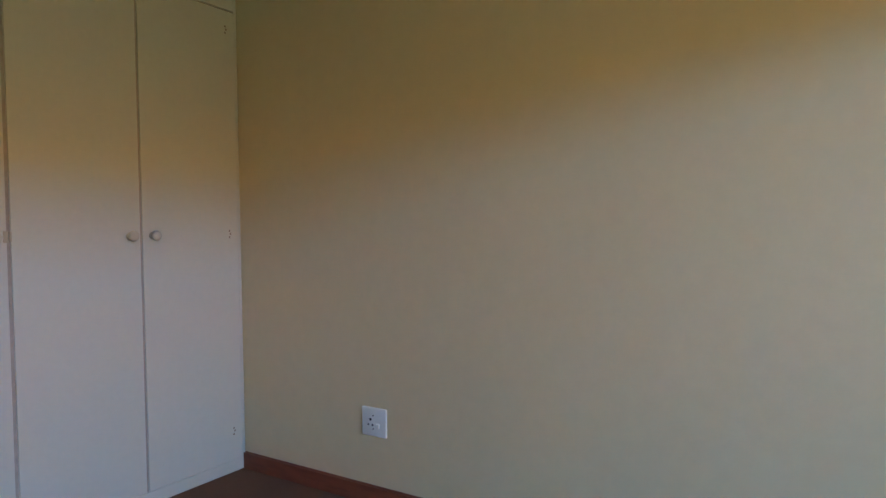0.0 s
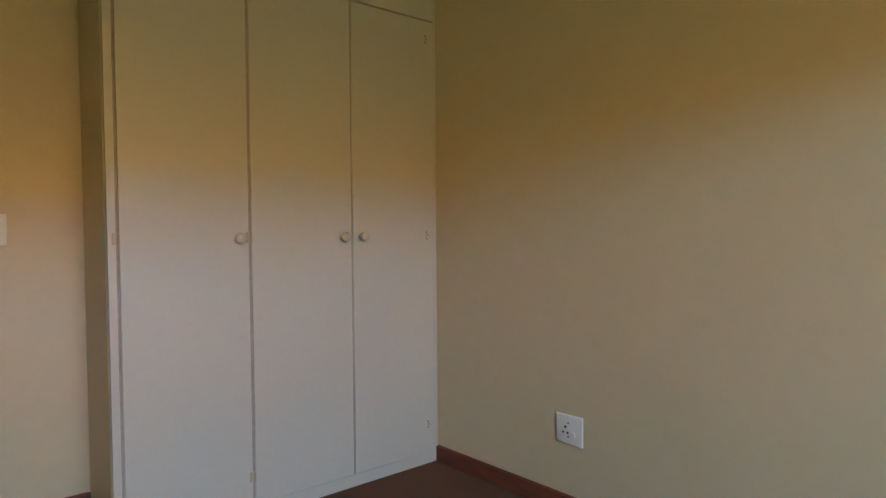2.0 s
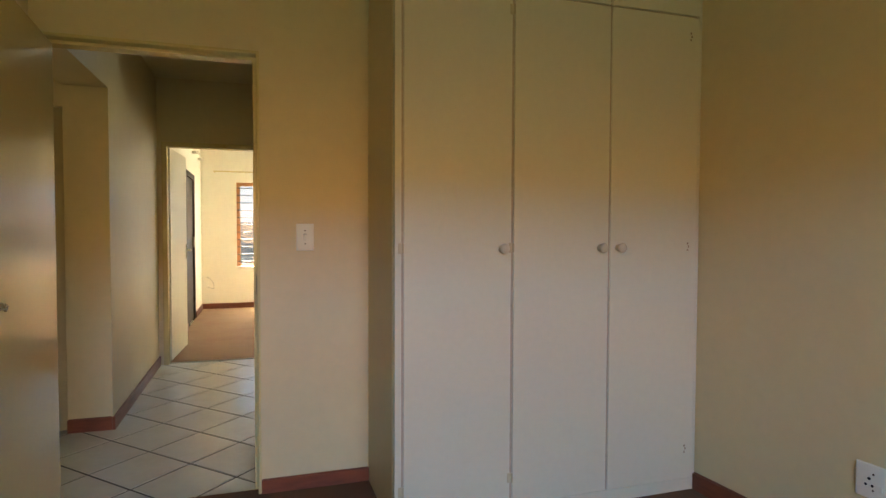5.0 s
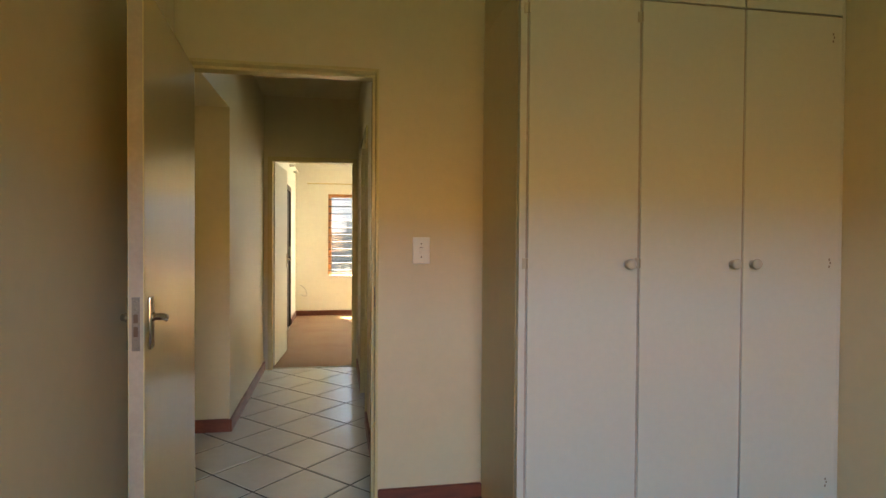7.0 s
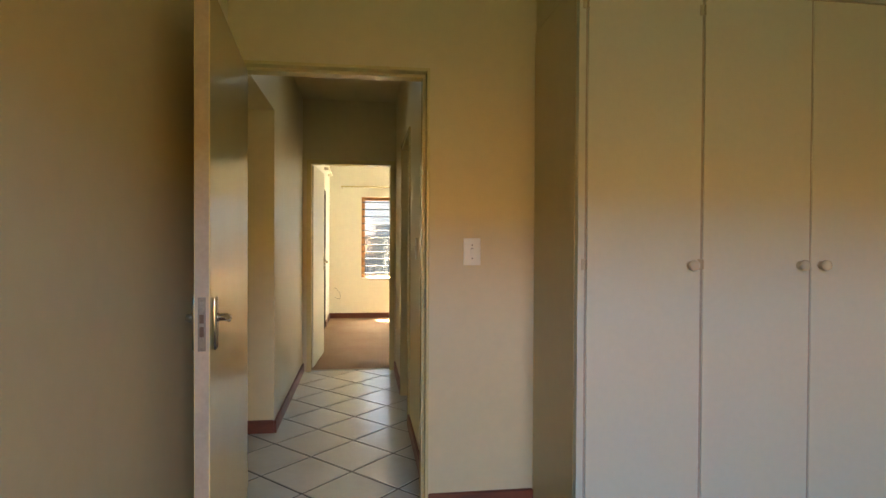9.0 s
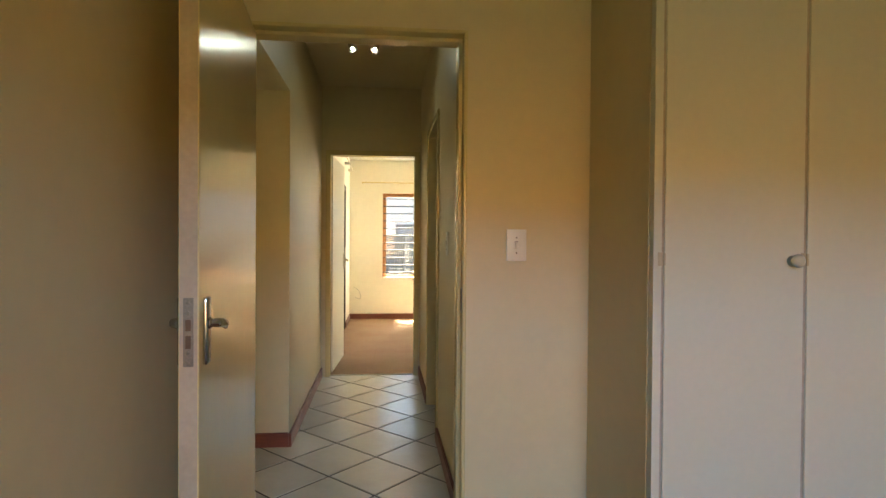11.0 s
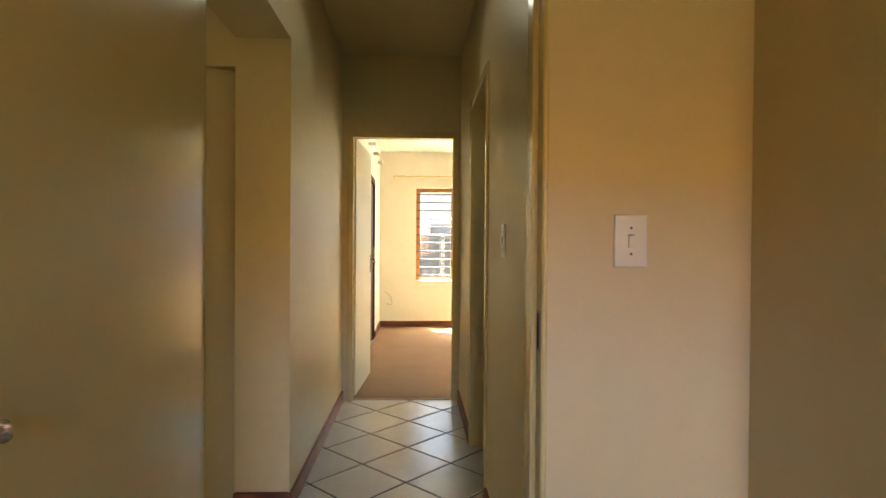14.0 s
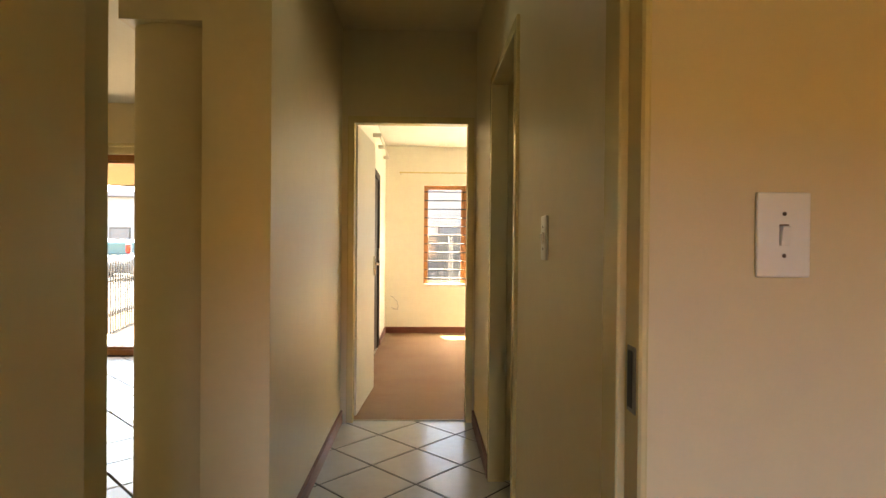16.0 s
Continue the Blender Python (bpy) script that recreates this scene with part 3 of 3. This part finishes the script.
part("rocker", B(SX + 0.012, SX + 0.030, N_WALL - 0.015, N_WALL - 0.009, SZ - 0.024, SZ - 0.004, bevel=0.003), PLASTIC, socket)
socket.matrix_basis = NORTH_TURN

lamp = thing("ceiling_spotlight", (-4.42, -0.385, CEIL), "two-headed ceiling spotlight with both bulbs lit", "ceiling light")
lamp.location = (0, 0, 0)
LX, LY = -4.42, -0.385
part("base", B(LX - 0.04, LX + 0.04, LY - 0.10, LY + 0.10, CEIL - 0.018, CEIL, bevel=0.006), PLASTIC, lamp, "pale rectangular base plate")
part("finial", lathe(bmesh.new(), [(0.008, -0.03), (0.008, -0.018)], (LX, LY, CEIL), "z", 14), STEEL, lamp)
for s in (-1, 1):
    top = Vector((LX, LY + s * 0.100, CEIL - 0.070))
    aim = (Vector((LX + 0.045, LY + s * 0.062, 2.458)) - top).normalized()
    part("arm", tube(bmesh.new(), [(LX, LY + s * 0.09, CEIL - 0.012), (LX, LY + s * 0.106, CEIL - 0.022), top], 0.006, 10), STEEL, lamp, smooth=True)
    bm = lathe(bmesh.new(), [(0.010, -0.006), (0.017, 0.0), (0.019, 0.010), (0.019, 0.055), (0.026, 0.075), (0.030, 0.092), (0.031, 0.098), (0.028, 0.098), (0.022, 0.086)], (0, 0, 0), "z", 24)
    head = part("spot_head", bm, CHROME, lamp, "satin steel spot head", smooth=True)
    head.matrix_basis = Matrix.Translation(top) @ aim.to_track_quat("Z", "Y").to_matrix().to_4x4() @ Matrix.Scale(0.86, 4)
    part("bulb", lathe(bmesh.new(), [(0.009, 0.084), (0.0095, 0.094), (0.006, 0.099)], (0, 0, 0), "z", 20), LED, head, "lit bulb", smooth=True)
    for k in range(3):
        a = 2 * math.pi * k / 3 + 0.4
        part("clip", tube(bmesh.new(), [(0.028 * math.cos(a), 0.028 * math.sin(a), 0.094), (0.034 * math.cos(a), 0.034 * math.sin(a), 0.106)], 0.003, 8), STEEL, head)
    sp = new("spot_light", bpy.data.lights.new("spot_light", "SPOT"))
    sp.data.energy, sp.data.spot_size, sp.data.spot_blend, sp.data.color = 0.05, radians(130), 0.8, (0.9, 1.0, 0.97)
    sp.data.shadow_soft_size = 0.02
    sp.matrix_world = look(top + aim * 0.112, top + aim * 1.0)

# ---- second bedroom fittings ----
rod = thing("curtain_rod", (0, 0, 0), "thin cream curtain rod above the window", "curtain rod")
part("rod", tube(bmesh.new(), [(R2_X + 0.05, -0.588, 2.145), (R2_X + 0.05, 1.98, 2.145)], 0.009, 10), ENAMEL, rod, smooth=True)
for y in (-0.57, 0.55, 1.68):
    part("bracket", B(R2_X, R2_X + 0.055, y - 0.006, y + 0.006, 2.125, 2.145, bevel=0.002), ENAMEL, rod)
rod2 = thing("curtain_rod", (0, 0, 0), "white curtain rod above the garden door", "curtain rod")
part("rod", tube(bmesh.new(), [(-9.35, R2_S + 0.07, 2.27), (-7.75, R2_S + 0.07, 2.27)], 0.006, 10), WHITE, rod2, smooth=True)
for x in (-9.3, -8.5, -7.8):
    part("bracket", B(x - 0.008, x + 0.008, R2_S, R2_S + 0.085, 2.26, 2.30, bevel=0.002), WHITE, rod2)
cable = thing("wall_cable", (0, 0, 0), "loop of loose grey cable hanging from the wall", "cable")
part("wire", tube(bmesh.new(), [(R2_X + 0.006, -0.70, 0.50), (R2_X + 0.02, -0.66, 0.485), (R2_X + 0.03, -0.61, 0.43), (R2_X + 0.03, -0.592, 0.36),
                                (R2_X + 0.02, -0.60, 0.32), (R2_X + 0.012, -0.65, 0.325), (R2_X + 0.006, -0.68, 0.345)], 0.005, 8), CABLE, cable, smooth=True)
part("cover_plate", B(R2_X, R2_X + 0.008, -0.71, -0.655, 0.315, 0.365, bevel=0.002), PLASTIC, cable)
lrod = thing("curtain_rail", (0, 0, 0), "pale curtain rail above the glazed garden doors", "curtain rail")
part("rail", B(LOUNGE_X + 0.03, LOUNGE_X + 0.06, -4.9, -2.3, 2.17, 2.20, bevel=0.005), ENAMEL, lrod)
for y in (-4.7, -3.6, -2.5):
    part("bracket", B(LOUNGE_X, LOUNGE_X + 0.032, y - 0.01, y + 0.01, 2.175, 2.195), ENAMEL, lrod)

# ---- outside ----
tagged(part("ground", B(-400, 400, -400, 400, -0.30, -0.12), EARTH), "dry sunlit earth and paving round the house", "ground", kind="structure")
slab("pavement", -9.75, -8.27, -9.0, -0.94, -0.12, -0.03, PATIO, "cement patio, coloured dark to bounce less sunlight", "pavement")
# pale slab below the sill's view, added as a reflector for the second bedroom
slab("bounce_apron", -13, -9.955, -0.9, 9.0, -0.119, -0.06, PAVE, "unseen pale slab added to bounce sunlight into the second bedroom", "pavement")
slab("road", -60, -13, -60, 60, -0.119, -0.10, ASPHALT, "grey asphalt parking yard", "road")
# out of view, added to throw warm sunlight back through the bedroom window
tagged(part("unseen_bounce_wall", B(30.0, 30.3, -60, 60, -0.12, 9.6, bevel=0.02), BRICK), "unseen tall brick-coloured wall added to bounce warm light into the bedroom", "wall")
# unseen ground added for its olive bounce onto the bedroom's upper walls
slab("lawn", 3.0, 30.0, -60, 60, -0.119, -0.09, LAWN, "unseen dull green ground added to bounce light up the bedroom walls", "lawn")

fence = thing("picket_fence", (0, 0, 0), "white painted wooden picket fence between the patios", "fence")
pick = bmesh.new()
box(pick, -0.020, 0.020, -0.006, 0.006, -0.12, 0.86)
for x in (-0.020, 0.020):
    for y in (-0.006, 0.006):
        pick.verts.new((x * 0.15, y, 0.90))
pick.verts.ensure_lookup_table()
tip = pick.verts[-4:]
shoulder = [min((v for v in pick.verts[:8]), key=lambda v: (v.co - Vector((x, y, 0.86))).length) for x in (-0.020, 0.020) for y in (-0.006, 0.006)]
for q in ((0, 1), (1, 3), (3, 2), (2, 0)):
    pick.faces.new((shoulder[q[0]], shoulder[q[1]], tip[q[1]], tip[q[0]]))
pick.faces.new((tip[0], tip[1], tip[3], tip[2]))
pick_me = mesh("picket", pick, FENCEM)


def fence_y(x):
    return -4.76 + (x + 10.7) * 0.20


for k in range(72):
    x = -8.75 - k * 0.113
    p = new("picket", pick_me)
    p.parent = fence
    p.location, p.rotation_euler = (x, fence_y(x), 0.012 * math.sin(k * 0.9)), (0, 0, math.atan(0.20))
for z in (0.14, 0.64):
    part("rail", tube(bmesh.new(), [(x, fence_y(x) - 0.035, z) for x in (-8.65, -12.5, -16.85)], 0.032, 4), FENCEM, fence)

awn = thing("awning", (0, 0, 0), "pale orange canvas awning over the patio with a piped edge", "awning")
bm = bmesh.new()
box(bm, 0, 1.35, -5.2, -1.2, -0.006, 0.006)
canvas = part("canvas", bm, AWNING, awn)
canvas.matrix_basis = pose(-9.62, 0, 1.93, 0, -16, 0)
part("border", tube(bmesh.new(), [(-9.625, -5.2 + k * 0.16, 1.935 - 0.022 * abs(math.sin(k * 0.62))) for k in range(26)], 0.012, 6), FENCEM, awn, "pale piped border")
for y in (-5.1, -1.3):
    part("post", tube(bmesh.new(), [(-9.6, y, -0.1), (-9.6, y, 1.92)], 0.025, 10), FENCEM, awn)


def far_house(name, x0, x1, y0, y1, h, mat, rows, label):
    """A plain plastered block of flats with its windows and roof slab, facing +x."""
    hs = thing(name, (0, 0, 0), label, "house")
    part("wall", B(x0, x1, y0, y1, -0.2, h), mat, hs)
    part("roof", B(x0 - 0.4, x1 + 0.4, y0 - 0.4, y1 + 0.4, h, h + 0.3, bevel=0.05), FASCIA, hs, "pale roof fascia")
    for z in rows:
        n = int((y1 - y0) / 3.2)
        for k in range(n):
            y = y0 + (k + 0.5) * (y1 - y0) / n
            w = part("window", B(x1 - 0.05, x1 + 0.04, y - 0.6, y + 0.6, z, z + 1.1), GREYPL, hs)
            part("pane", B(x1 + 0.04, x1 + 0.05, y - 0.52, y + 0.52, z + 0.08, z + 1.02), PANE, w)
    return hs


far_house("apartment_building", -46, -36, -30, -2, 3.75, PLASTER, (0.9,), "white plastered building with a pale fascia across the yard")
far_house("townhouse", -30, -24, -1, 14, 5.6, PLASTER, (0.8, 3.5), "pale two-storey townhouse behind the second bedroom")

posts = thing("carport", (0, 0, 0), "white carport posts and low fence outside the second bedroom", "carport")
for y in (0.30, 0.62, 0.80, 1.5):
    part("post", B(-14.06, -13.94, y - 0.05, y + 0.05, -0.12, 1.35, bevel=0.01), FENCEM, posts)
part("rail", B(-14.05, -13.95, -2, 3, 0.35, 0.42), FENCEM, posts)
for k in range(26):
    part("paling", B(-13.93, -13.91, -2 + k * 0.19, -1.93 + k * 0.19, -0.12, 0.62), FENCEM, posts)
slab("garden_shade_wall", -19.2, -19.0, -6, 8, -0.12, 1.45, GREYPL, "grey plastered garden wall", "wall")

car = thing("parked_car", (0, 0, 0), "white hatchback parked beyond the fence, seen from behind", "car")
bm = bmesh.new()
box(bm, -2.0, 2.0, -0.82, 0.82, 0.25, 0.85, bevel=0.12, segments=4)
part("body", bm, CARP, car, smooth=True)
bm = bmesh.new()
box(bm, -1.2, 1.75, -0.70, 0.70, 0.80, 1.36, bevel=0.14, segments=4)
part("cabin", bm, CARP, car, smooth=True)
part("rear_window", B(1.66, 1.765, -0.60, 0.60, 0.86, 1.25, bevel=0.03), CARG, car, "dark teal rear window")
for s in (-1, 1):
    part("side_window", B(-1.0, 1.45, *sorted((s * 0.68, s * 0.708)), 0.90, 1.25, bevel=0.01), CARG, car, "dark teal side window")
    part("tail_light", B(1.70, 1.80, s * 0.66 - 0.07, s * 0.66 + 0.07, 0.90, 1.20, bevel=0.03), REDL, car, "red tail light")
    for x in (-1.25, 1.25):
        part("wheel", lathe(bmesh.new(), [(0.2, -0.09), (0.3, -0.08), (0.31, 0), (0.3, 0.08), (0.2, 0.09)], (x, s * 0.76, 0.3), "y", 24), RUBBER, car, smooth=True)
part("bumper", B(1.9, 2.08, -0.8, 0.8, 0.28, 0.5, bevel=0.05), GREYPL, car)
car.matrix_basis = pose(-23.0, -11.0, -0.10, 0, 0, 12)

# ---- floor tiles ----
DX, DY, TX, TY, JOINT, TH = 0.2508, 0.2405, -4.0942, -0.287, 0.0125, 0.010


def clip(poly, axis, limit, keep):
    """The part of a polygon on one side of a line along an axis."""
    out = []
    for p, q in zip(poly, poly[1:] + poly[:1]):
        a, b = (p[axis] - limit) * keep, (q[axis] - limit) * keep
        if a >= 0:
            out.append(p)
        if a * b < 0:
            f = a / (a - b)
            out.append((p[0] + f * (q[0] - p[0]), p[1] + f * (q[1] - p[1])))
    return out


def tile_mesh(poly, cx, cy):
    bm = bmesh.new()
    e = 0.0022
    def inset(f):
        return [(cx + (x - cx) * f, cy + (y - cy) * f) for x, y in poly]
    low = [bm.verts.new((x - cx, y - cy, -TH)) for x, y in poly]
    mid = [bm.verts.new((x - cx, y - cy, -e)) for x, y in poly]
    top = [bm.verts.new((x - cx, y - cy, 0)) for x, y in inset(1 - e * 5)]
    n = len(poly)
    for a, b in ((low, mid), (mid, top)):
        for i in range(n):
            bm.faces.new((a[i], a[(i + 1) % n], b[(i + 1) % n], b[i]))
    bm.faces.new(top)
    return mesh("tile", bm, TILE)


shared = None
fx, fy = DX - JOINT * 0.72, DY - JOINT * 0.72
for i in range(-40, 41):
    for j in range(-40, 41):
        cx, cy = TX + (i + j) * DX, TY + (i - j) * DY
        if not (LOUNGE_X - 0.5 < cx < W_WALL + 0.3 and LOUNGE_S - 0.3 < cy < 0.5):
            continue
        whole = [(cx + fx, cy), (cx, cy + fy), (cx - fx, cy), (cx, cy - fy)]
        poly = whole
        if cy < -0.92:
            poly = clip(poly, 0, LOUNGE_X, 1)
        else:
            poly = clip(poly, 0, END_B + 0.094, 1)
        poly = clip(clip(clip(poly, 0, W_WALL - 0.049, -1), 1, 0.2, -1), 1, LOUNGE_S, 1)
        if len(poly) < 3:
            continue
        area = abs(sum(p[0] * q[1] - q[0] * p[1] for p, q in zip(poly, poly[1:] + poly[:1]))) / 2
        if area < 0.0008:
            continue
        if poly == whole:
            shared = shared or tile_mesh(whole, cx, cy)
            me, at = shared, (cx, cy)
        else:
            at = (sum(p[0] for p in poly) / len(poly), sum(p[1] for p in poly) / len(poly))
            me = tile_mesh(poly, *at)
        tile = new("tile", me)
        tile.location = (*at, 0.0)
        tile.parent = floor_tiled
tagged(part("threshold_strip", B(END_B + 0.086, END_B + 0.096, -0.735, 0.045, -0.01, 0.009, bevel=0.002), KNOBM), "pale metal strip between the tiles and the carpet", "threshold", kind="structure")
